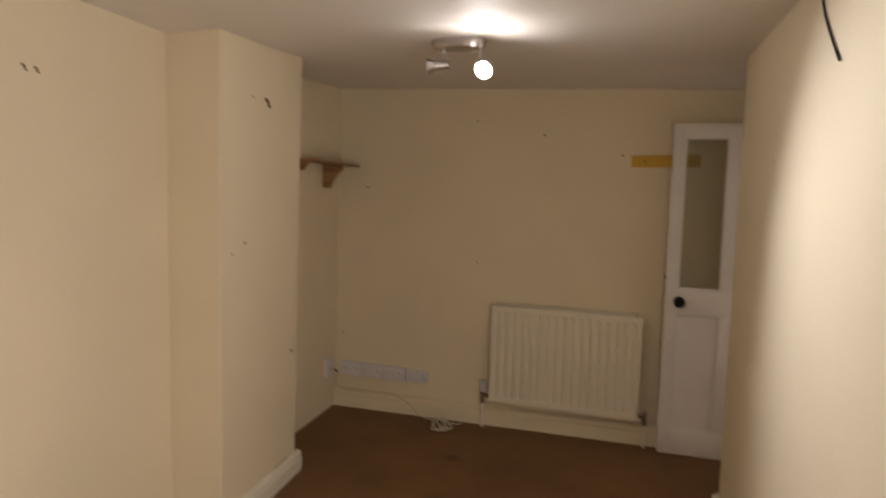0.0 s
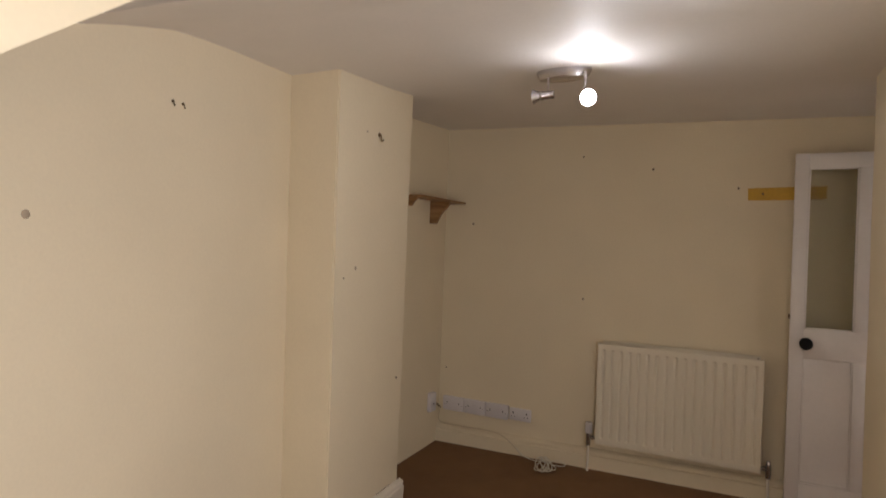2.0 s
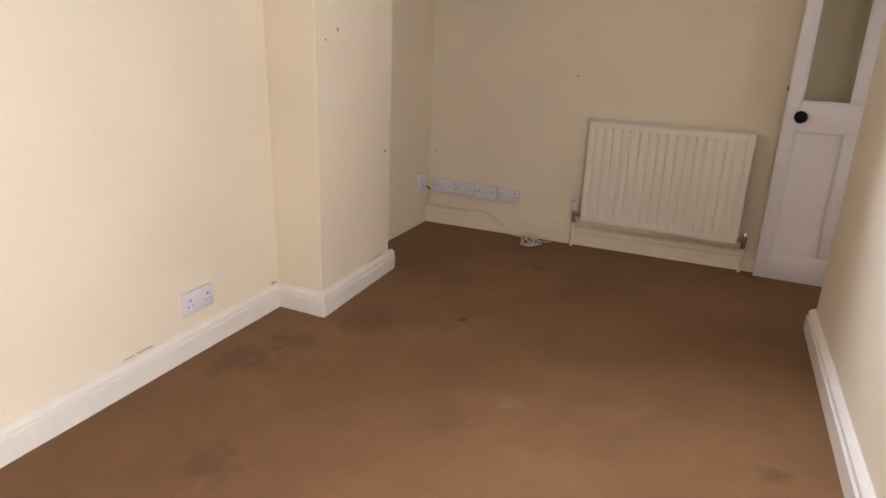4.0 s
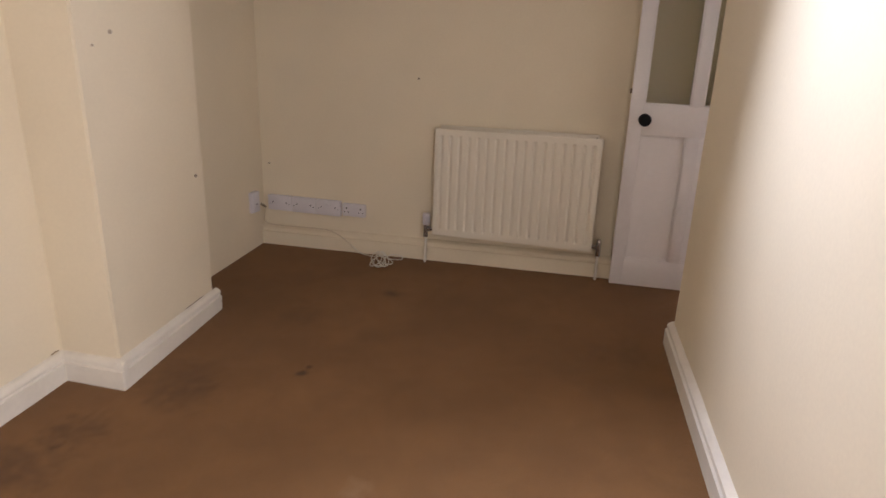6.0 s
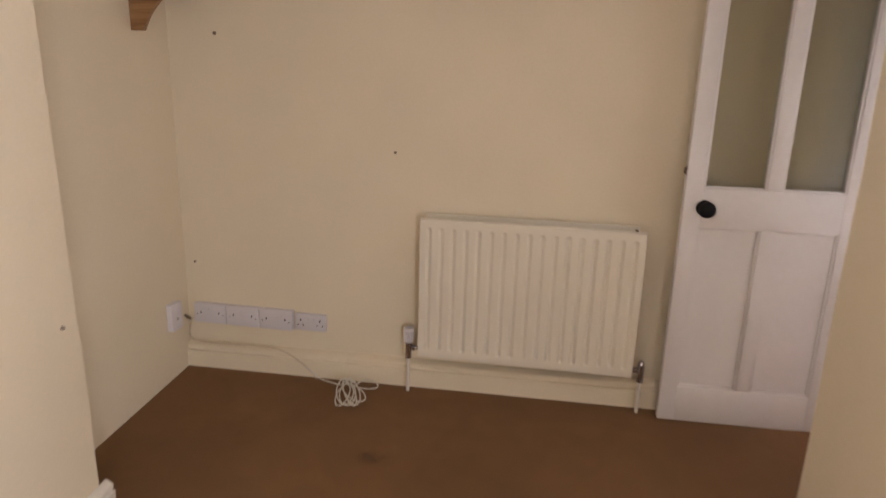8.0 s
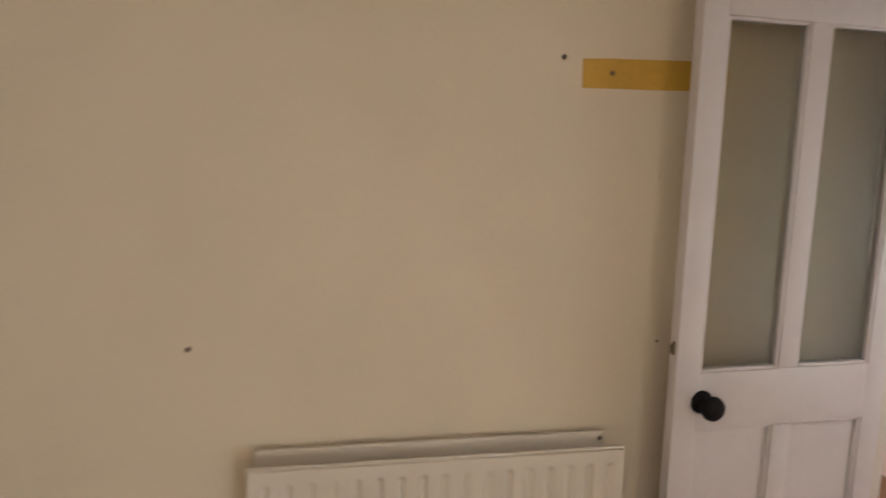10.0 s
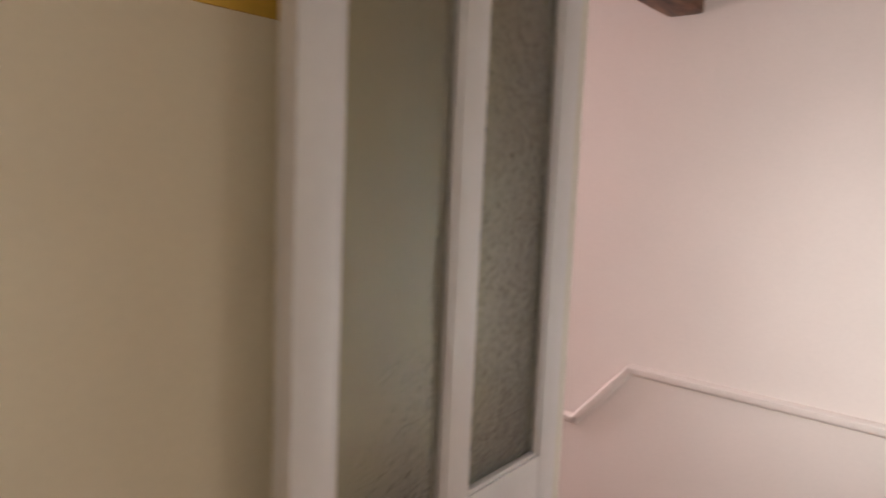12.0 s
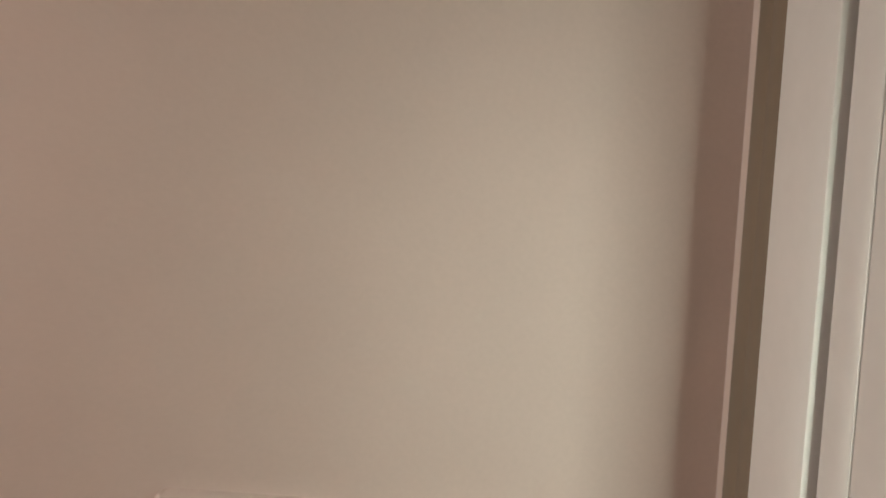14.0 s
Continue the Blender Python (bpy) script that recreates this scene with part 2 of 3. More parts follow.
def tube(name, points, r, material, seg=8, res=6):
    cu = bpy.data.curves.new(name, "CURVE")
    cu.dimensions, cu.bevel_depth, cu.bevel_resolution, cu.resolution_u, cu.use_fill_caps = "3D", r, 2, res, True
    sp = cu.splines.new("NURBS")
    sp.points.add(len(points) - 1)
    for p, co in zip(sp.points, points):
        p.co = (*co, 1)
    sp.use_endpoint_u, sp.order_u = True, 4
    tmp = bpy.data.objects.new(name, cu)
    me = bpy.data.meshes.new_from_object(tmp)
    me.name = name
    bpy.data.objects.remove(tmp)
    bpy.data.curves.remove(cu)
    me.materials.clear()
    me.materials.append(material)
    me.shade_smooth()
    return new(name, me)


def plaster(bm, amount=0.0022, step=0.16):
    """Cuts a wall fine enough to be uneven, and makes its faces wavy like old plaster."""
    for axis in range(3):
        lo, hi = min(v.co[axis] for v in bm.verts), max(v.co[axis] for v in bm.verts)
        n = int((hi - lo) / step)
        for i in range(1, n):
            no = [0, 0, 0]
            no[axis] = 1
            co = [0, 0, 0]
            co[axis] = lo + (hi - lo) * i / n
            bmesh.ops.bisect_plane(bm, geom=bm.verts[:] + bm.edges[:] + bm.faces[:], plane_co=co, plane_no=no)
    bm.normal_update()
    for v in bm.verts:
        v.co += v.normal * amount * (noise.noise(v.co * 2.6) + 0.5 * noise.noise(v.co * 7.0))
    return bm


def wall(name, bm, material, label, wavy=0.0022):
    o = finish(name, plaster(bm, wavy) if wavy else bm, material, True)
    return tagged(o, label, "wall", kind="structure")


# ---- the room's shell ----
BACK, RIGHT = 4.033, 0.922


def floor_z(x):
    return 0.0184 * (x - 0.6)


def left_x(z, y):
    """The wall on the chimney side, out of square and leaning a little."""
    return -1.322 - 0.018 * z + 0.125 * (2.22 - y)


def breast_x(z, y):
    return -1.066 - 0.010 * z + (y - 2.23) * (-0.145 * (1 - z / 2.07) + 0.03 * z / 2.07)


def recess_shift(y):
    return 0.10 * (4.0 - y)


def right_x(y):
    return 0.922 + 0.068 * (3.23 - y)


bm = box(-1.8, 1.36, -1.3, 4.15, -0.12, 0)
for v in bm.verts:
    v.co.z += floor_z(v.co.x)
tagged(finish("floor", plaster(bm, 0.002, 0.2), M_CARPET, True), "worn brown fitted carpet with dark stains", "floor", kind="structure")

wall("wall_back", box(-1.8, 1.36, BACK, 4.2, -0.15, 2.45), M_WALL, "cream painted plaster wall with old screw holes")
bm = box(-1.62, -1.30, -1.3, 2.30, -0.15, 2.45)
for v in bm.verts:
    if v.co.x > -1.5:
        v.co.x = left_x(v.co.z, v.co.y)
wall("wall_left", bm, M_WALL, "cream painted plaster wall beside the chimney breast")
bm = box(-1.8, -1.1, 2.226, 2.90, -0.15, 2.45)
for v in bm.verts:
    if v.co.x > -1.5:
        if v.co.y > 2.5:
            v.co.y = 2.945 - 0.065 * v.co.z
        v.co.x = breast_x(v.co.z, v.co.y)
bmesh.ops.bevel(bm, geom=[e for e in bm.edges if abs(e.verts[0].co.z - e.verts[1].co.z) > 2 and e.verts[0].co.x > -1.5], offset=0.006, segments=2, affect="EDGES")
wall("wall_chimney_breast", bm, M_WALL, "cream plastered chimney breast jutting into the room", 0.0045)
bm = box(-1.8, -1.53, 2.6, 4.15, -0.15, 2.45)
for v in bm.verts:
    if v.co.x > -1.7:
        v.co.x += recess_shift(v.co.y)
wall("wall_recess", bm, M_WALL, "cream plaster wall in the alcove")
bm = box(RIGHT, 1.36, 0.83, 3.23, -0.15, 2.45)
for v in bm.verts:
    if v.co.x < 1.1:
        v.co.x = right_x(v.co.y)
bmesh.ops.bevel(bm, geom=[e for e in bm.edges if abs(e.verts[0].co.z - e.verts[1].co.z) > 2 and e.verts[0].co.x < 1.2 and e.verts[0].co.y > 1], offset=0.035, segments=5, affect="EDGES")
wall("wall_right", bm, M_WALL, "thick cream painted wall with a rounded corner", 0.004)
bm = bmesh.new()
for y0, y1, z0, z1 in ((-1.3, -0.33, -0.15, 2.45), (-0.33, 0.83, -0.15, 0.29), (-0.33, 0.83, 1.44, 2.45)):
    add_box(bm, 1.13, 1.36, y0, y1, z0, z1)
for v in bm.verts:
    if v.co.x < 1.2:
        v.co.x = right_x(v.co.y)
wall("wall_window", bm, M_WALL, "thick cream wall around the window", 0)
w1 = thing("window_1", pose(1.30, 0.25, 0.29), "white painted wooden window with four panes", "window", kind="structure")
for y0, y1, z0, z1 in ((-0.33, -0.28, 0.29, 1.44), (0.78, 0.83, 0.29, 1.44), (-0.28, 0.78, 0.29, 0.34), (-0.28, 0.78, 1.39, 1.44)):
    part("window_frame", box(1.27, 1.33, y0, y1, z0, z1, 0.004), M_GLOSS, w1)
part("glazing_bar", box(1.285, 1.315, 0.238, 0.262, 0.34, 1.39, 0.003), M_GLOSS, w1)
for y0, y1 in ((-0.28, 0.238), (0.262, 0.78)):
    part("glazing_bar", box(1.285, 1.315, y0, y1, 0.853, 0.877, 0.003), M_GLOSS, w1)
    for z0, z1 in ((0.34, 0.853), (0.877, 1.39)):
        p = part("pane", box(1.298, 1.302, y0 - 0.003, y1 + 0.003, z0 - 0.003, z1 + 0.003), M_GLASS, w1, smooth=False)
        p.visible_shadow = False
wall("wall_over_door", box(1.285, 1.36, 3.2, 4.1, 1.935, 2.45), M_WALL, "cream plaster above the doorway", 0)

# ceiling with the sloping plaster behind the downstand beam
bm = bmesh.new()
nx = 14
rings = []
for i in range(nx + 1):
    x = -1.85 + 3.25 * i / nx
    zb = 1.852 - 0.054 * (x + 0.272)
    yb = 1.735 + 0.15 * x
    prof = [(1.067, 2.5), (1.067, zb)]
    for k in range(1, 9):
        s = k / 8
        prof.append((1.067 + (yb - 1.067) * s, zb + (2.046 - zb) * s + 0.008 * math.sin(math.pi * s)))
    prof += [(yb + 0.12, 2.058), (yb + 0.28, 2.067), (2.28, 2.077), (2.6, 2.082), (3.1, 2.082 + 0.347 * (0.047 - 0.03 * x)), (4.15, 2.082 + 1.076 * (0.047 - 0.03 * x)), (4.15, 2.5)]
    rings.append([bm.verts.new((x, *p)) for p in prof])
for p, q in zip(rings, rings[1:]):
    for k in range(len(p)):
        j = (k + 1) % len(p)
        bm.faces.new((p[k], p[j], q[j], q[k]))
bm.faces.new(rings[0])
bm.faces.new(rings[-1][::-1])
tagged(finish("ceiling", bm, M_CEIL, True), "low white painted ceiling with a sloping downstand", "ceiling", kind="structure")
tagged(finish("ceiling_front", box(-1.6, 1.36, -1.3, 1.067, 2.36, 2.5), M_CEIL), "white painted ceiling by the windows", "ceiling", kind="structure")

# sloping stair side panel
outline = [(-1.2, 0.24), (0.30, 1.379), (0.551, 1.567), (0.736, 1.705), (0.828, 1.771), (0.869, 1.793), (0.912, 1.810), (0.966, 1.829), (1.010, 1.841), (1.065, 1.851), (1.065, 2.37), (-1.2, 2.37)]
bm = prism(outline, "x", -0.302, -0.272)
tagged(finish("wall_stair_side", bm, M_WALL, True), "cream plastered stair side with a sloping curved edge", "wall", kind="structure")


def wall_with_windows(axis_lo, axis_hi, y0, y1, top, holes, bottom=-0.15):
    """One wall along x with rectangular openings through it."""
    bm = bmesh.new()
    x = axis_lo
    for a, b, lo, hi in holes:
        add_box(bm, x, a, y0, y1, bottom, top)
        add_box(bm, a, b, y0, y1, bottom, lo)
        add_box(bm, a, b, y0, y1, hi, top)
        x = b
    add_box(bm, x, axis_hi, y0, y1, bottom, top)
    return bm


def window(name, x0, x1, z0, z1, y, label, bars=1):
    w = thing(name, pose((x0 + x1) / 2, y, z0), label, "window", kind="structure")
    f = 0.045
    for nm, b in (("window_frame", (x0, x0 + f, z0, z1)), ("window_frame", (x1 - f, x1, z0, z1)), ("window_frame", (x0 + f, x1 - f, z1 - f, z1)), ("window_frame", (x0 + f, x1 - f, z0, z0 + f))):
        part(nm, box(b[0], b[1], y - 0.03, y + 0.03, b[2], b[3], 0.004), M_GLOSS, w)
    zs = [z0 + f + (z1 - z0 - 2 * f) * i / (bars + 1) for i in range(bars + 2)]
    for z in zs[1:-1]:
        part("glazing_bar", box(x0 + f, x1 - f, y - 0.018, y + 0.018, z - 0.011, z + 0.011, 0.003), M_GLOSS, w)
    for a, b in zip(zs, zs[1:]):
        p = part("pane", box(x0 + f - 0.004, x1 - f + 0.004, y - 0.002, y + 0.002, a - 0.002, b + 0.002), M_GLASS, w, smooth=False)
        p.visible_shadow = False
    return w


wall("wall_front", box(-1.62, 1.5, -1.32, -1.18, -0.15, 2.45), M_WALL, "cream painted plaster wall", 0)

# ---- the hall beyond the doorway ----
tagged(finish("floor_hall", box(1.361, 2.7, 3.0, 8.2, -0.13, 0.0), M_CARPET), "brown carpet in the hall", "floor", kind="structure")
wall("wall_hall_far", box(2.446, 2.62, 3.0, 8.2, -0.1, 2.6), M_PINK, "pale pink painted plaster wall above a dado rail")
wall("wall_hall_end", wall_with_windows(1.36, 2.50, 3.06, 3.235, 2.6, [(1.42, 1.862, 0.85, 1.96)], -0.1), M_PINK, "pale pink wall around the hall window", 0)
wall("wall_hall_near", box(1.30, 1.40, 4.19, 8.2, -0.1, 2.6), M_PINK, "pale pink plaster wall in the hall", 0)
# unseen end wall and added window, set far back to even out the fill
wall("wall_hall_back", wall_with_windows(1.36, 2.5, 8.05, 8.2, 2.6, [(1.55, 2.29, 1.0, 2.08)], -0.1), M_PINK, "unseen pale pink wall around the added landing window", 0)
window("window_4_added", 1.55, 2.29, 1.0, 2.08, 8.11, "added white landing window with two panes, out of view")
tagged(finish("ceiling_hall", box(1.361, 2.6, 3.0, 8.2, 2.24, 2.4), M_CEIL), "white painted hall ceiling", "ceiling", kind="structure")

# timber joist crossing the hall under its ceiling
bm = box(1.36, 2.45, 4.160, 4.285, 2.075, 2.26, 0.012, 2)
plaster(bm, 0.006, 0.07)
o = finish("ceiling_beam", bm, M_OAK, True)
tagged(o, "rough dark reddish-brown oak beam under the hall ceiling", "beam")

# dado rail that steps down along the pink wall
DX = 2.448


def dado(name, y0, z0, y1, z1):
    d = Vector((0, y1 - y0, z1 - z0))
    ln = d.length
    prof = [(0, 0), (-0.010, 0.001), (-0.013, 0.005), (-0.025, 0.009), (-0.028, 0.013), (-0.028, 0.032), (-0.022, 0.038), (0, 0.041)]
    bm = prism([(p[1] - 0.019, p[0]) for p in prof], "x", 0, ln)
    ang = math.atan2(d.z, d.y)
    # local x runs along the rail, local y is its height, local z points out of the wall
    m = Matrix.Translation((DX, y0, z0)) @ Matrix(((0, 0, 1, 0), (math.cos(ang), -math.sin(ang), 0, 0), (math.sin(ang), math.cos(ang), 0, 0), (0, 0, 0, 1)))
    bmesh.ops.transform(bm, matrix=m, verts=bm.verts)
    return tagged(finish(name, bm, M_PINK, True), "pink painted wooden dado rail stepping down the wall", "dado rail", kind="structure")


dado("trim_dado", 3.238, 0.800, 4.326, 0.800)
dado("trim_dado", 4.318, 0.806, 4.540, 0.548)
dado("trim_dado", 4.530, 0.545, 8.05, 0.545)

# hall window with its stepped white frame and taupe casing
hw = window("window_3", 1.43, 1.858, 0.87, 1.94, 3.19, "white hall window with greenish glass and deep stepped frame", 0)
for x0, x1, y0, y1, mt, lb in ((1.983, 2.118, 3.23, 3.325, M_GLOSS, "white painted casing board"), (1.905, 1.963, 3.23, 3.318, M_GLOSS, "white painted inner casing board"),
                               (1.9632, 1.9828, 3.23, 3.285, M_GLOSS, ""), (1.80, 1.9048, 3.23, 3.3165, M_GLOSS, ""), (2.121, 2.166, 3.23, 3.322, M_TAUPE, "taupe moulding"), (2.169, 2.255, 3.23, 3.304, M_TAUPE, "taupe moulding")):
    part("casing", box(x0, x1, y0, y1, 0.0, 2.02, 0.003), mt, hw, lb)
part("window_sill", box(1.40, 1.955, 3.20, 3.34, 0.825, 0.865, 0.008), M_GLOSS, hw)

# ---- doorway frame and the open door ----
fr = thing("door_frame", pose(1.32, 3.6, 0), "cream painted wooden door frame around the doorway", "door frame", kind="structure")
part("jamb", box(1.276, 1.312, 3.944, 4.031, -0.01, 1.905, 0.004), M_SKIRT, fr)
part("jamb", box(1.288, 1.372, 3.231, 3.262, -0.01, 1.905, 0.004), M_SKIRT, fr)
part("head", box(1.288, 1.372, 3.225, 4.034, 1.906, 1.94, 0.004), M_SKIRT, fr)

DW, DH, DT = 0.628, 1.888, 0.036
door = thing("door_1", pose(1.272, 3.934, 0.008, 0, 0, 2.5), "white gloss half-glazed panelled door standing open against the wall", "door", kind="structure")
DM = door.matrix_world.copy()


def door_part(name, bm, material, label="", parent=None, smooth=True):
    bmesh.ops.transform(bm, matrix=DM, verts=bm.verts)
    return part(name, bm, material, parent or door, label, smooth)


# door local frame: x from -DW (latch edge) to 0 (hinges), y 0 is the face seen, +y towards the wall
G = [(-0.563, -0.338), (-0.284, -0.062)]
ZP0, ZP1, ZG0, ZG1 = 0.150, 0.812, 0.962, 1.812
door_part("stile", box(-DW, G[0][0], 0, DT, 0, DH, 0.003), M_GLOSS)
door_part("stile", box(G[1][1], 0, 0, DT, 0, DH, 0.003), M_GLOSS)
for z0, z1 in ((0, ZP0), (ZP1, ZG0), (ZG1, DH)):
    door_part("rail", box(G[0][0], G[1][1], 0.0004, DT - 0.0004, z0, z1, 0.0015), M_GLOSS)
for z0, z1 in ((ZP0, ZP1), (ZG0, ZG1)):
    door_part("muntin", box(G[0][1], G[1][0], 0.0004, DT - 0.0004, z0, z1, 0.0015), M_GLOSS)
for x0, x1 in G:
    door_part("panel", box(x0 - 0.004, x1 + 0.004, 0.016, 0.025, ZP0 - 0.004, ZP1 + 0.004), M_GLOSS)
    for a, b, c, d in ((x0, x0 + 0.008, ZP0, ZP1), (x1 - 0.008, x1, ZP0, ZP1), (x0 + 0.008, x1 - 0.008, ZP0, ZP0 + 0.009), (x0 + 0.008, x1 - 0.008, ZP1 - 0.008, ZP1)):
        door_part("panel_moulding", box(a, b, 0.006, 0.018, c, d, 0.0025), M_GLOSS)
    pane = door_part("glass_pane", box(x0 - 0.004, x1 + 0.004, 0.0165, 0.0205, ZG0 - 0.004, ZG1 + 0.004), M_HAMMER, "hammered obscure glass", smooth=False)
    pane.visible_shadow = False
    for a, b, c, d in ((x0, x0 + 0.009, ZG0, ZG1), (x1 - 0.009, x1, ZG0, ZG1), (x0 + 0.009, x1 - 0.009, ZG0, ZG0 + 0.009), (x0 + 0.009, x1 - 0.009, ZG1 - 0.009, ZG1)):
        door_part("glazing_bead", box(a, b, 0.003, 0.016, c, d, 0.003), M_GLOSS)
        door_part("glazing_bead", box(a, b, 0.021, 0.034, c, d, 0.003), M_GLOSS)
# knob on its rose, both sides
KX, KZ = -0.552, 0.888
for sgn, y0 in ((-1, 0.0), (1, DT)):
    m = Matrix.Translation((KX, y0, KZ)) @ pose(0, 0, 0, 90 if sgn < 0 else -90)
    knob = door_part("knob", lathe(bmesh.new(), [(0, 0.004), (0.011, 0.004), (0.010, 0.022), (0.014, 0.028), (0.027, 0.033), (0.031, 0.043), (0.029, 0.053), (0.020, 0.061), (0, 0.064)], m), M_BLACK, "round black door knob")
    door_part("rose", lathe(bmesh.new(), [(0, -0.001), (0.030, -0.001), (0.030, 0.003), (0.024, 0.007), (0.011, 0.008), (0, 0.008)], m), M_BLACK, "black round rose", knob)
door_part("latch_plate", box(-DW - 0.0008, -DW + 0.004, 0.012, 0.025, 1.008, 1.042, 0.0005), M_STEEL, "tarnished latch plate")
door_part("latch_bolt", box(-DW - 0.009, -DW, 0.011, 0.024, 1.012, 1.036, 0.004), M_STEEL)
for z in (0.22, 1.62):
    door_part("hinge", box(-0.004, 0.0015, 0.004, 0.030, z, z + 0.085, 0.0006), M_GLOSS, "painted steel hinge")

# ---- baseboards ----
SKIRT = [(0, 0), (0.024, 0), (0.024, 0.074), (0.0185, 0.077), (0.0175, 0.083), (0.0205, 0.088), (0.019, 0.098), (0.011, 0.107), (0.004, 0.112), (0, 0.112)]


def skirting(p, q, out, high=0.112, thick=0.024, label="white gloss skirting board with a moulded top", lean=None, material=None):
    """A board from p to q along the floor; out is the way it faces."""
    p, q, out = Vector((*p, 0)), Vector((*q, 0)), Vector((*out, 0))
    along = (q - p)
    bm = prism([(a * thick / 0.024, b * high / 0.112) for a, b in SKIRT], "x", 0, along.length)
    u = along.normalized()
    m = Matrix(((u.x, out.x, 0, p.x), (u.y, out.y, 0, p.y), (0, 0, 1, 0), (0, 0, 0, 1)))
    bmesh.ops.transform(bm, matrix=m, verts=bm.verts)
    for v in bm.verts:
        v.co.z += floor_z(v.co.x) - 0.002
        if lean:
            v.co.x += lean(v.co.z, v.co.y) - lean(0, v.co.y)
    return tagged(finish("baseboard", bm, material or M_SKIRT, True), label, "skirting board", kind="structure")


def along(f, y, d):
    return f(0, y) + d


skirting((along(left_x, 2.225, -0.002), 2.225), (along(left_x, -1.18, -0.002), -1.18), (0.992, 0.124), lean=left_x, thick=0.030)
skirting((-1.034, 2.228), (-1.36, 2.228), (0, -1), thick=0.030)
skirting((along(breast_x, 2.962, -0.002), 2.962), (along(breast_x, 2.200, -0.002), 2.200), (0.9895, 0.1435), thick=0.032, lean=breast_x)
skirting((-1.53, BACK + 0.002), (0.66, BACK + 0.002), (0, -1), 0.125, 0.042, "plain cream skirting board under the radiator", material=M_WALL)
skirting((right_x(-1.18) + 0.003, -1.18), (right_x(3.222) + 0.003, 3.222), (-0.9977, -0.068), 0.108, 0.034)

# dark gaps where the paint has cracked away above the skirting
M_GAP = mat("dirty_plaster_gap", (0.27, 0.19, 0.12), 0.9, 60, 0.3, 200, 0.3, 0.001)


def crack(fn, y0, y1, z, r, seed, label):
    rnd = random.Random(seed)
    n = 14
    pts = []
    for i in range(n + 1):
        y = y0 + (y1 - y0) * i / n
        pts.append((fn(z, y) + 0.0035, y, z + rnd.uniform(-0.0022, 0.0022)))
    return tagged(tube("trim_crack", pts, r, M_GAP, res=3), label, "crack", kind="structure")


for fn, y0, y1, z, r, seed in ((left_x, 1.335, 1.385, 0.0815, 0.0010, 1), (left_x, 1.395, 1.462, 0.0815, 0.0016, 2), (breast_x, 2.685, 2.83, 0.0835, 0.0013, 3), (left_x, 2.17, 2.205, 0.083, 0.0022, 4)):
    crack(fn, y0, y1, z, r, seed, "thin dark crack in the paint above the skirting board")

# ---- radiator ----
RX0, RX1, RZ0, RZ1, RY = -0.378, 0.533, 0.165, 0.783, 3.918
rad = thing("radiator", pose((RX0 + RX1) / 2, 3.97, RZ0), "cream enamelled double panel radiator with vertical flutes, on the wall", "radiator")


def fluted(x0, x1, z0, z1, y_front, y_back, n=17, deep=0.0085):
    """A pressed steel panel with n vertical channels, rounded at their ends, and a folded rim."""
    us = [0.0]
    pitch = (x1 - x0 - 0.02) / n
    for i in range(n):
        c = x0 + 0.01 + pitch * (i + 0.5)
        for k in (-0.40, -0.27, -0.22, -0.17, -0.12, -0.06, 0.0, 0.06, 0.12, 0.17, 0.22, 0.27, 0.40):
            us.append(c + k * pitch - x0)
    us.append(x1 - x0)
    vs = [0.0, 0.012, 0.024, 0.030, 0.034, 0.038, 0.042, 0.046, 0.16, 0.30, 0.44, z1 - z0 - 0.046, z1 - z0 - 0.042, z1 - z0 - 0.038, z1 - z0 - 0.034, z1 - z0 - 0.030, z1 - z0 - 0.024, z1 - z0 - 0.012, z1 - z0]
    bm = bmesh.new()
    grid = []
    for v in vs:
        row = []
        for u in us:
            t = ((u - 0.01) / pitch) % 1.0
            a = abs(t - 0.5)
            across = 0.5 + 0.5 * math.cos(math.pi * min(1, a / 0.27))
            e = min(v, (z1 - z0) - v)
            along = min(1, max(0, (e - 0.030) / 0.014))
            along = along * along * (3 - 2 * along)
            inside = 0.01 < u < (x1 - x0) - 0.01
            y = y_front + (deep * across * along if inside else 0.0)
            row.append(bm.verts.new((x0 + u, y, z0 + v)))
        grid.append(row)
    for r, s in zip(grid, grid[1:]):
        for i in range(len(r) - 1):
            bm.faces.new((r[i], r[i + 1], s[i + 1], s[i]))
    rim = grid[0][:] + [r[-1] for r in grid[1:]] + grid[-1][-2::-1] + [r[0] for r in grid[-2:0:-1]]
    back = [bm.verts.new((v.co.x, y_back, v.co.z)) for v in rim]
    for i in range(len(rim)):
        j = (i + 1) % len(rim)
        bm.faces.new((rim[i], rim[j], back[j], back[i]))
    bm.faces.new(back)
    return bm


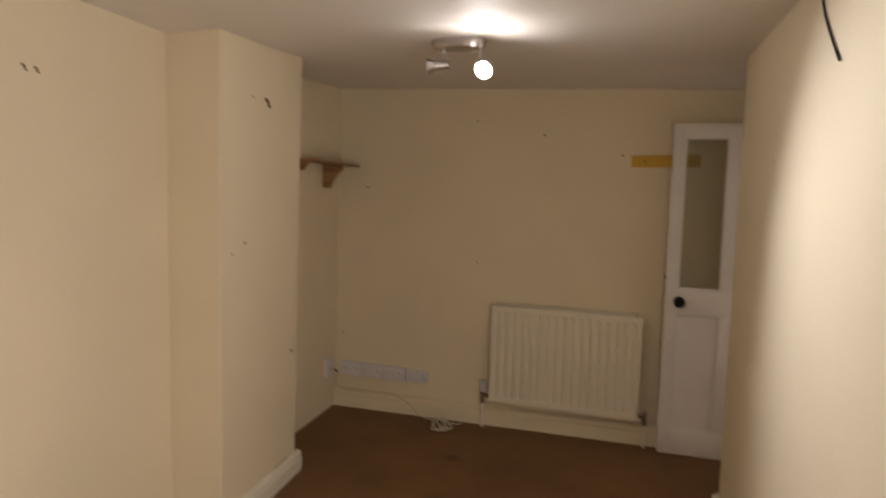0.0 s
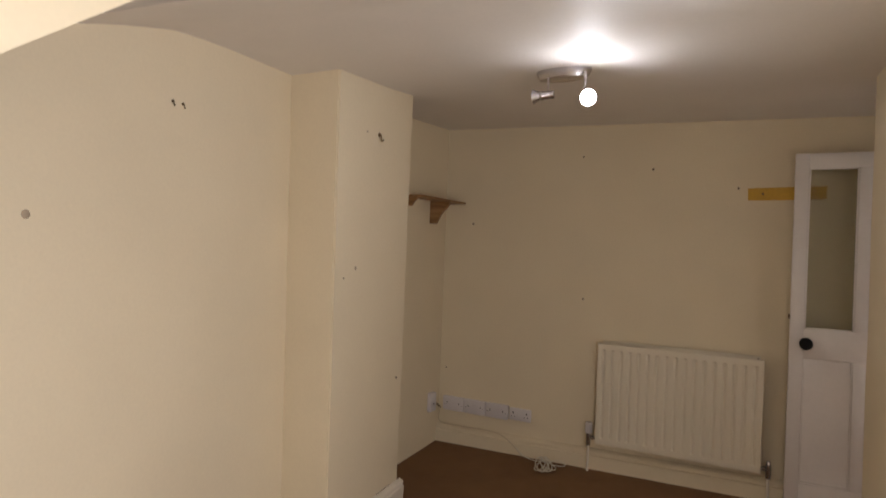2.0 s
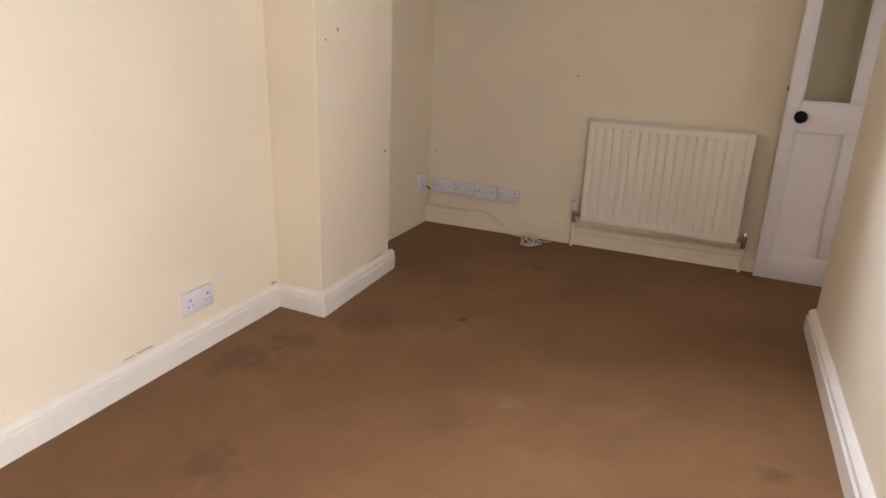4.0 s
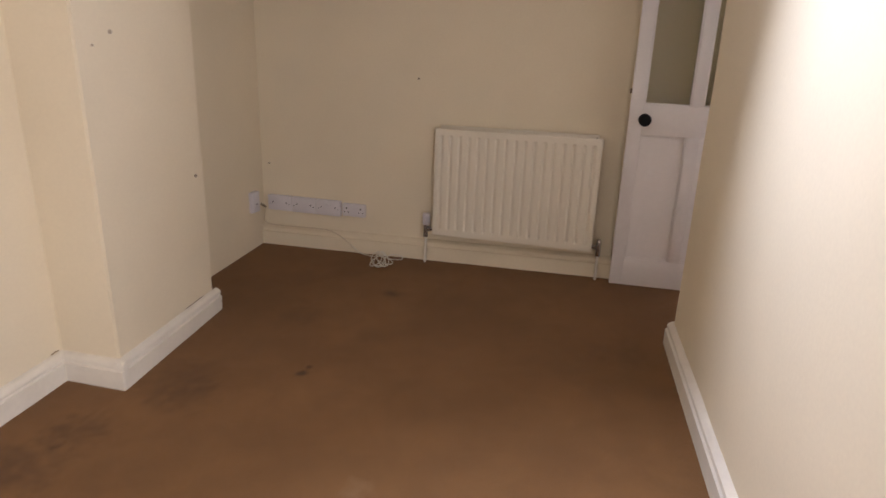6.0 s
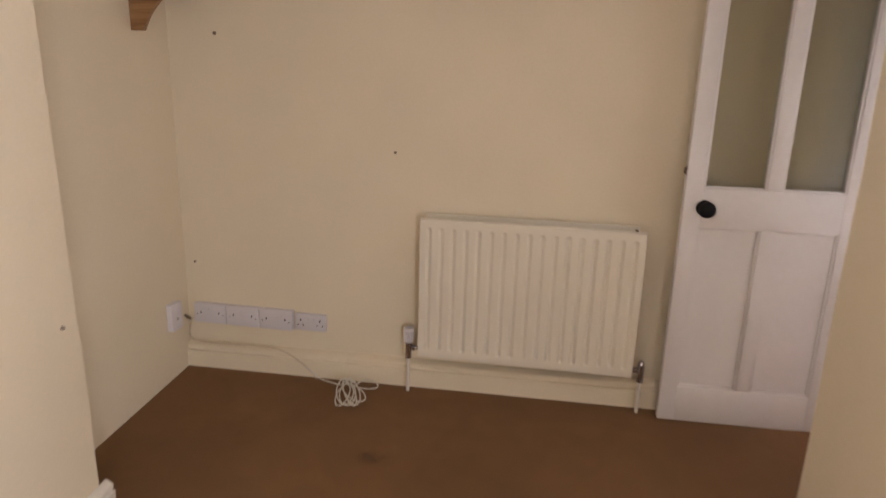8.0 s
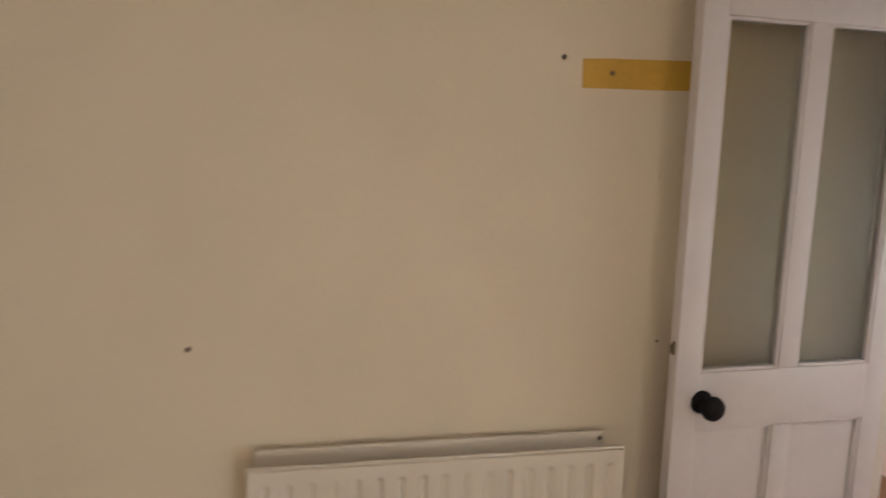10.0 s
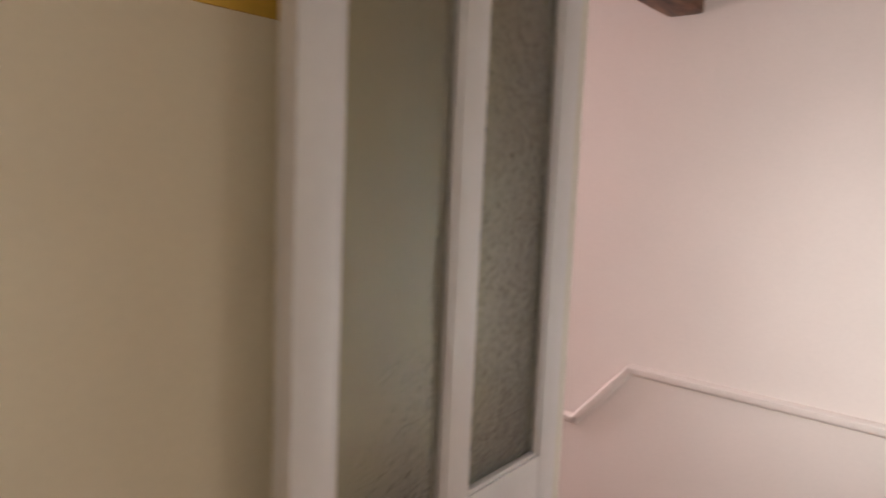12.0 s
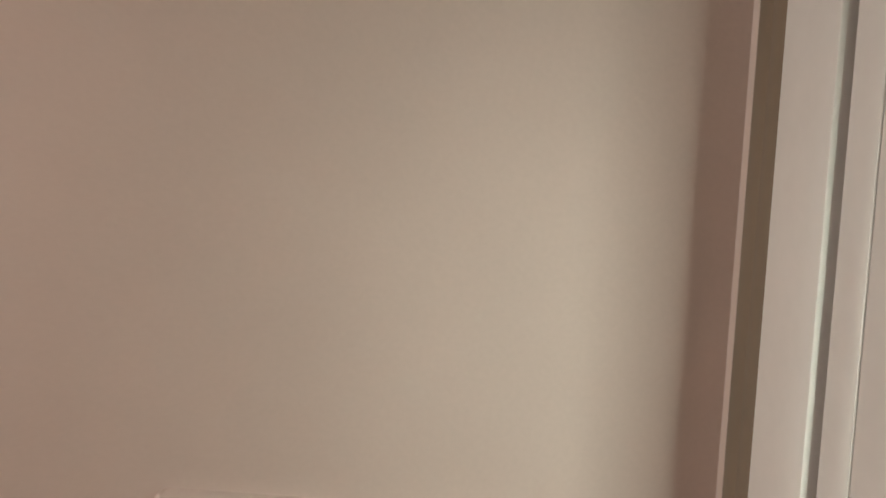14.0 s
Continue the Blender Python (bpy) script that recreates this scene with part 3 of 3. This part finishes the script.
part("front_panel", fluted(RX0 + 0.005, RX1 - 0.005, RZ0 + 0.005, RZ1 - 0.005, RY, RY + 0.0095), M_RAD, rad, "cream fluted front panel")
part("seam_rim", box(RX0, RX1, RY + 0.0105, RY + 0.0160, RZ0, RZ1, 0.002), M_RAD, rad)
part("rear_panel", box(RX0 + 0.012, RX1 - 0.022, 4.000, 4.012, RZ0 + 0.01, RZ1 + 0.008, 0.004), M_RAD, rad)
part("bottom_channel", box(RX0 + 0.004, RX1 - 0.004, RY + 0.0162, 4.000, RZ0 + 0.012, RZ0 + 0.032, 0.004), M_RAD, rad)
for x in (RX0 + 0.13, RX1 - 0.13):
    part("wall_bracket", box(x - 0.015, x + 0.015, 4.010, 4.038, RZ0 + 0.05, RZ1 - 0.08, 0.002), M_RAD, rad)
    part("spacer", box(x - 0.02, x + 0.02, RY + 0.012, 4.002, RZ1 - 0.16, RZ1 - 0.12, 0.004), M_RAD, rad)
for x in (RX0 + 0.045, RX1 - 0.045):
    part("end_tapping", add_rod(bmesh.new(), (x, RY + 0.045, RZ1 - 0.050), (x + (0.05 if x > 0 else -0.05) * 0.6, RY + 0.045, RZ1 - 0.050), 0.013, 14), M_RAD, rad)
part("bleed_hole", add_rod(bmesh.new(), (RX1 - 0.035, 3.9985, RZ1 - 0.010), (RX1 - 0.035, 4.001, RZ1 - 0.010), 0.006, 12), M_STEEL, rad)


def valve(x, z_top, cap, label, side):
    """A radiator valve on its pipe; cap is True for the slatted thermostat head. side: the way to the radiator."""
    y = RY + 0.042
    body = part("valve_body", add_rod(bmesh.new(), (x, y, 0.150), (x, y, 0.213), 0.0145, 16), M_CHROME, rad, label)
    part("valve_tail", add_rod(bmesh.new(), (x, y, 0.188), (x + side * 0.055, y, 0.188), 0.0085, 14), M_CHROME, body)
    bm = bmesh.new()
    add_rod(bm, (x + side * 0.014, y, 0.188), (x + side * 0.030, y, 0.188), 0.0145, 6)
    add_rod(bm, (x, y, 0.138), (x, y, 0.154), 0.0145, 6)
    part("valve_nut", bm, M_CHROME, body)
    if cap:
        m = Matrix.Translation((x, y, 0.200))
        lathe_bm = lathe(bmesh.new(), [(0, 0.012), (0.017, 0.012), (0.022, 0.020), (0.0140, 0.025), (0.0140, 0.064), (0.022, 0.068), (0.021, 0.080), (0, 0.083)], m)
        head = part("thermostat_head", lathe_bm, M_PLASTIC, body, "white plastic thermostat head")
        for i in range(12):
            a = 6.2832 * i / 12
            rb = box(-0.0026, 0.0026, 0.0120, 0.0222, 0.022, 0.066, 0.0006, 1)
            bmesh.ops.transform(rb, matrix=m @ pose(0, 0, 0, 0, 0, math.degrees(a)), verts=rb.verts)
            o = finish("rib", rb, M_PLASTIC)
            o.parent = body
            o.matrix_parent_inverse = body.matrix_world.inverted()
    else:
        part("lockshield_cap", lathe(bmesh.new(), [(0, 0), (0.012, 0), (0.0125, 0.005), (0.011, 0.020), (0.008, 0.024), (0, 0.024)], Matrix.Translation((x, y, 0.208))), M_CHROME, body, "chrome lockshield cap")
    part("pipe", add_rod(bmesh.new(), (x, y - 0.004, floor_z(x) - 0.01), (x, y, 0.142), 0.0078, 14), M_SKIRT, rad, "cream painted copper pipe")


valve(-0.425, 0.28, True, "chrome thermostatic valve", 1)
valve(0.568, 0.22, False, "chrome lockshield valve", -1)

# ---- sockets ----


def socket(x, z, group, label, m=None, raised=0.022, wide=0.163, high=0.096, ends=False):
    """A twin socket: back box, front plate, two sets of slots and, but for ends=True, two rockers. y points out of the wall."""
    m = m or Matrix(((1, 0, 0, x), (0, -1, 0, BACK), (0, 0, 1, z), (0, 0, 0, 1)))
    s = thing("socket", Matrix.Translation(m.translation), label, "socket", group)

    def put(name, bm, mt, smooth=True):
        bmesh.ops.transform(bm, matrix=m, verts=bm.verts)
        return part(name, bm, mt, s, "", smooth)
    w, h = wide / 2, high / 2
    put("back_box", box(-w + 0.0015, w - 0.0015, -0.004, raised, -h + 0.0015, h - 0.0015, 0.003), M_PLASTIC)
    put("face_plate", box(-w, w, raised, raised + 0.009, -h, h, 0.003), M_PLASTIC)
    f = raised + 0.0096
    for sgn in (-1, 1):
        c = sgn * (0.055 if ends else 0.047)
        if ends:
            put("slot", box(c - 0.0085 * sgn - 0.003, c - 0.0085 * sgn + 0.003, f - 0.002, f, -0.001, 0.009), M_SLOT, False)
            put("slot", box(c + 0.011 * sgn - 0.0025, c + 0.011 * sgn + 0.0025, f - 0.002, f, -0.008, -0.004), M_SLOT, False)
        else:
            put("slot", box(c - 0.0035, c + 0.0035, f - 0.002, f, 0.006, 0.016), M_SLOT, False)
            put("slot", box(c - 0.016, c - 0.0095, f - 0.002, f, -0.015, -0.010), M_SLOT, False)
            put("slot", box(c + 0.0095, c + 0.016, f - 0.002, f, -0.015, -0.010), M_SLOT, False)
    for c in (-0.012, 0.012):
        put("rocker", box(c - 0.0065, c + 0.0065, raised + 0.006, raised + (0.0105 if ends else 0.0125), 0.004, 0.026, 0.002), M_PLASTIC)
    return s


ROW = "row of twin sockets above the skirting"
for x in (-1.404, -1.238, -1.072):
    socket(x, 0.237, ROW, "white plastic twin socket in a surface box beside its neighbours", ends=True)
socket(-0.905, 0.236, ROW, "white plastic twin socket in a shallow box at the row's end", raised=0.014, wide=0.150, high=0.080)
mz = 0.180
socket(0, 0, "", "white plastic twin socket low on the cream wall", Matrix(((-0.124, 0.992, 0, left_x(mz, 1.695)), (0.992, 0.124, 0, 1.695), (0, 0, 1, mz), (0, 0, 0, 1))), 0.010, 0.158, 0.088)

# blank aerial plate on the alcove wall, with its plug and lead
pl = thing("aerial_outlet", pose(-1.53, 3.86, 0.26), "white aerial outlet plate on the alcove wall", "aerial outlet")
part("face_plate", box(-1.525, -1.488, 3.832, 3.912, 0.198, 0.325, 0.004), M_PLASTIC, pl)
part("coaxial_socket", add_rod(bmesh.new(), (-1.489, 3.872, 0.25), (-1.482, 3.872, 0.25), 0.007, 14), M_CHROME, pl)
lead = thing("aerial_cable", pose(-1.0, 3.98, 0.12), "thin white aerial cable along the skirting, coiled on the carpet", "cable")
z0 = floor_z(-0.6) + 0.004
run = [(-1.500, 4.000, 0.205), (-1.502, 3.985, 0.170), (-1.515, 3.990, 0.125), (-1.500, 3.994, 0.096), (-1.42, 3.990, 0.093), (-1.25, 3.990, 0.098), (-1.12, 3.990, 0.103), (-1.04, 3.988, 0.098),
       (-0.97, 3.984, 0.065), (-0.91, 3.975, 0.028), (-0.86, 3.965, z0), (-0.79, 3.95, z0), (-0.75, 3.93, z0)]
for i in range(78):
    loop = i // 13
    a = 6.2832 * (i % 13) / 13 + 1.9
    rx, ry = (0.036, 0.030, 0.042, 0.026, 0.038, 0.033)[loop], (0.105, 0.118, 0.112, 0.122, 0.108, 0.115)[loop]
    tilt = (0.38, 0.20, 0.62, 0.45, 0.28, 0.52)[loop]
    px, py = rx * math.cos(a), ry * math.sin(a) - ry
    run.append((-0.705 + px * math.cos(tilt) - py * math.sin(tilt), 3.930 + px * math.sin(tilt) + py * math.cos(tilt), z0 + 0.002 + 0.004 * loop + 0.022 * (0.5 + 0.5 * math.cos(a + loop))))
for i in range(12):
    a = 3.4 - 5.6 * i / 11
    run.append((-0.610 + 0.050 * math.cos(a), 3.945 + 0.032 * math.sin(a), z0 + 0.004 + 0.012 * max(0, math.sin(a))))
o = tube("lead", run[:11], 0.0036, M_LEAD)
o.parent = lead
o.matrix_parent_inverse = lead.matrix_world.inverted()
o = tube("coil", run[8:], 0.0031, M_CABLE)
o.parent = lead
o.matrix_parent_inverse = lead.matrix_world.inverted()
bm = add_rod(bmesh.new(), (-1.528, 3.985, 0.225), (-1.499, 4.0, 0.200), 0.0055, 14)
add_rod(bm, (-1.518, 3.990, 0.216), (-1.506, 3.996, 0.206), 0.0075, 14)
part("coaxial_plug", bm, M_BRASS, lead, "tarnished metal coaxial plug")

# ---- corner shelf ----
sh = thing("wall_shelf", pose(-1.45, 3.75, 1.64), "short varnished pine shelf on a shaped bracket in the alcove", "shelf")


def on_alcove(bm):
    for v in bm.verts:
        v.co.x += recess_shift(v.co.y)
    return bm


bm = box(-1.531, -1.372, 3.42, 4.030, 1.640, 1.654, 0.003)
for v in bm.verts:
    if v.co.x > -1.45:
        v.co.x -= 0.065 * (4.030 - v.co.y) / 0.61
part("board", on_alcove(bm), M_PINE, sh)


def bracket(y, high=0.15, deep=0.13):
    x = -1.531
    pts = [(x, 1.6395), (x + deep, 1.6395)] + [(x + deep * a, 1.6395 - high * b) for a, b in ((1.0, 0.16), (0.92, 0.25), (0.76, 0.40), (0.58, 0.61), (0.44, 0.85), (0.36, 1.0), (0.0, 1.0))]
    return part("bracket", on_alcove(prism(pts, "y", y - 0.011, y + 0.011)), M_PINE, sh, "shaped pine bracket")


bracket(3.765, 0.15, 0.145)
bracket(3.44, 0.055, 0.06)

# ---- ceiling spotlight ----
CZ = 2.080
lamp = thing("ceiling_spotlight", pose(-0.215, 2.615, CZ), "chrome twin spotlight bar on the ceiling, one bulb lit", "ceiling light")
bm = bmesh.new()
lathe(bm, [(0, 0.002), (0.118, 0.002), (0.118, -0.010), (0.104, -0.034), (0.09, -0.037), (0, -0.038)], Matrix.Translation((-0.215, 2.615, CZ)) @ Matrix.Diagonal((1, 0.46, 1, 1)), 40)
part("base_plate", bm, M_CHROME, lamp, "oval brushed chrome base plate")


def spot_head(sx, sy, face, lit, drop=0.095):
    """A flared spotlight head on its stem; face: the way the bulb points."""
    stem = part("stem", add_rod(bmesh.new(), (sx, sy, CZ - 0.024), (sx, sy, CZ - drop), 0.0055, 14), M_CHROME, lamp)
    f = Vector(face).normalized()
    m = Matrix.Translation(Vector((sx, sy, CZ - drop - 0.010))) @ f.to_track_quat("Z", "Y").to_matrix().to_4x4()
    head = part("spot_head", lathe(bmesh.new(), [(0, -0.026), (0.015, -0.026), (0.0165, -0.022), (0.0165, 0.018), (0.019, 0.022), (0.019, 0.028), (0.0165, 0.032), (0.030, 0.060), (0.0315, 0.062), (0.0285, 0.060), (0.015, 0.036), (0, 0.034)], m, 32), M_CHROME, lamp, "flared chrome spotlight head")
    bulb = part("bulb", lathe(bmesh.new(), [(0, 0.038), (0.016, 0.042), (0.024, 0.056), (0.027, 0.066), (0.024, 0.077), (0.015, 0.085), (0, 0.088)] if lit else [(0, 0.040), (0.018, 0.044), (0.026, 0.059), (0.022, 0.064), (0, 0.066)], m, 24), M_BULB if lit else M_PLASTIC, head, "glowing white bulb" if lit else "unlit bulb")


spot_head(-0.268, 2.58, (-1, -0.10, -0.05), False)
spot_head(-0.110, 2.575, (0.48, -0.82, -0.22), True, 0.120)

# ---- tape, hooks, screws and plugs ----
bm = prism([(0.415, 1.659), (0.413, 1.727), (0.48, 1.730), (0.795, 1.735), (0.795, 1.664), (0.60, 1.660)], "y", BACK - 0.0035, BACK + 0.004)
tagged(finish("tape_strip", bm, M_TAPE), "strip of ochre masking paper stuck on the wall behind the door", "tape")


def screw(name, at, out, r, label, material=M_STEEL, category="screw", proud=0.006):
    m = Matrix.Translation(at) @ Vector(out).to_track_quat("Z", "Y").to_matrix().to_4x4()
    o = finish(name, lathe(bmesh.new(), [(0, -0.004), (r * 0.9, -0.004), (r, proud * 0.5), (r * 0.7, proud), (r * 0.25, proud * 0.75), (0, proud * 0.7)], m, 14), material, True)
    return tagged(o, label, category)


S = "old screws in the walls"
for x, z, r in ((-1.312, 1.504, 0.0075), (-0.512, 1.035, 0.006), (0.365, 1.729, 0.0062), (0.489, 1.696, 0.006), (-0.542, 1.944, 0.006), (-0.109, 1.852, 0.007), (-1.481, 0.480, 0.005), (0.657, 1.019, 0.003)):
    tagged(screw("screw", (x, BACK - 0.001, z), (0, -1, 0), r, "dark screw head in the cream wall"), group=S)
for y, z, r in ((2.388, 1.215, 0.006), (2.437, 1.844, 0.003), (2.829, 0.644, 0.005), (2.30, 1.171, 0.004)):
    tagged(screw("screw", (breast_x(z, y) + 0.001, y, z), (1, 0, 0), r * 1.3, "grey wall plug in the chimney breast", M_PLUG, "wall plug", 0.002), group="old wall plugs in the chimney breast")
screw("wall_plug", (left_x(1.366, 1.038) + 0.001, 1.038, 1.366), (0.992, 0.124, 0), 0.013, "patch of grey filler in the cream wall", M_PLUG, "filled hole", 0.003)


def hook(at, out, size, label):
    """A small cup hook: rose, shank and bent wire."""
    h = thing("cup_hook", Matrix.Translation(at), label, "hook", "hooks on the wall")
    u = Vector(out)
    at = Vector(at)
    bm = bmesh.new()
    m = Matrix.Translation(at) @ u.to_track_quat("Z", "Y").to_matrix().to_4x4()
    lathe(bm, [(0, -0.003), (size * 0.42, -0.003), (size * 0.42, 0.002), (size * 0.15, 0.004), (0, 0.004)], m, 14)
    part("rose", bm, M_BRASS, h)
    pts = [at + u * size * k + Vector((0, 0, size * h)) for k, h in ((0.0, 0.0), (0.30, 0.10), (0.50, -0.10), (0.40, -0.70), (0.50, -1.25), (0.85, -1.30), (0.95, -0.85))]
    o = tube("bent_wire", [tuple(p) for p in pts], size * 0.13, M_BRASS)
    o.parent = h
    o.matrix_parent_inverse = h.matrix_world.inverted()


for y in (1.544, 1.591):
    hook((left_x(1.8, y), y, 1.798), (0.992, 0.124, 0), 0.013, "small tarnished brass cup hook in the cream wall")
hook((breast_x(1.845, 2.532), 2.532, 1.845), (1, 0, 0), 0.025, "dark cup hook in the chimney breast")

# cut cable hanging down the wall from the ceiling
cb = tube("hanging_cable", [(right_x(y) - 0.005, y, z) for y, z in ((2.15, 2.08), (2.12, 2.02), (2.10, 1.97), (2.075, 1.94), (2.03, 1.89), (1.955, 1.815), (1.935, 1.797))], 0.0035, M_BLACK)
tagged(cb, "cut black cable hanging down the cream wall", "cable")
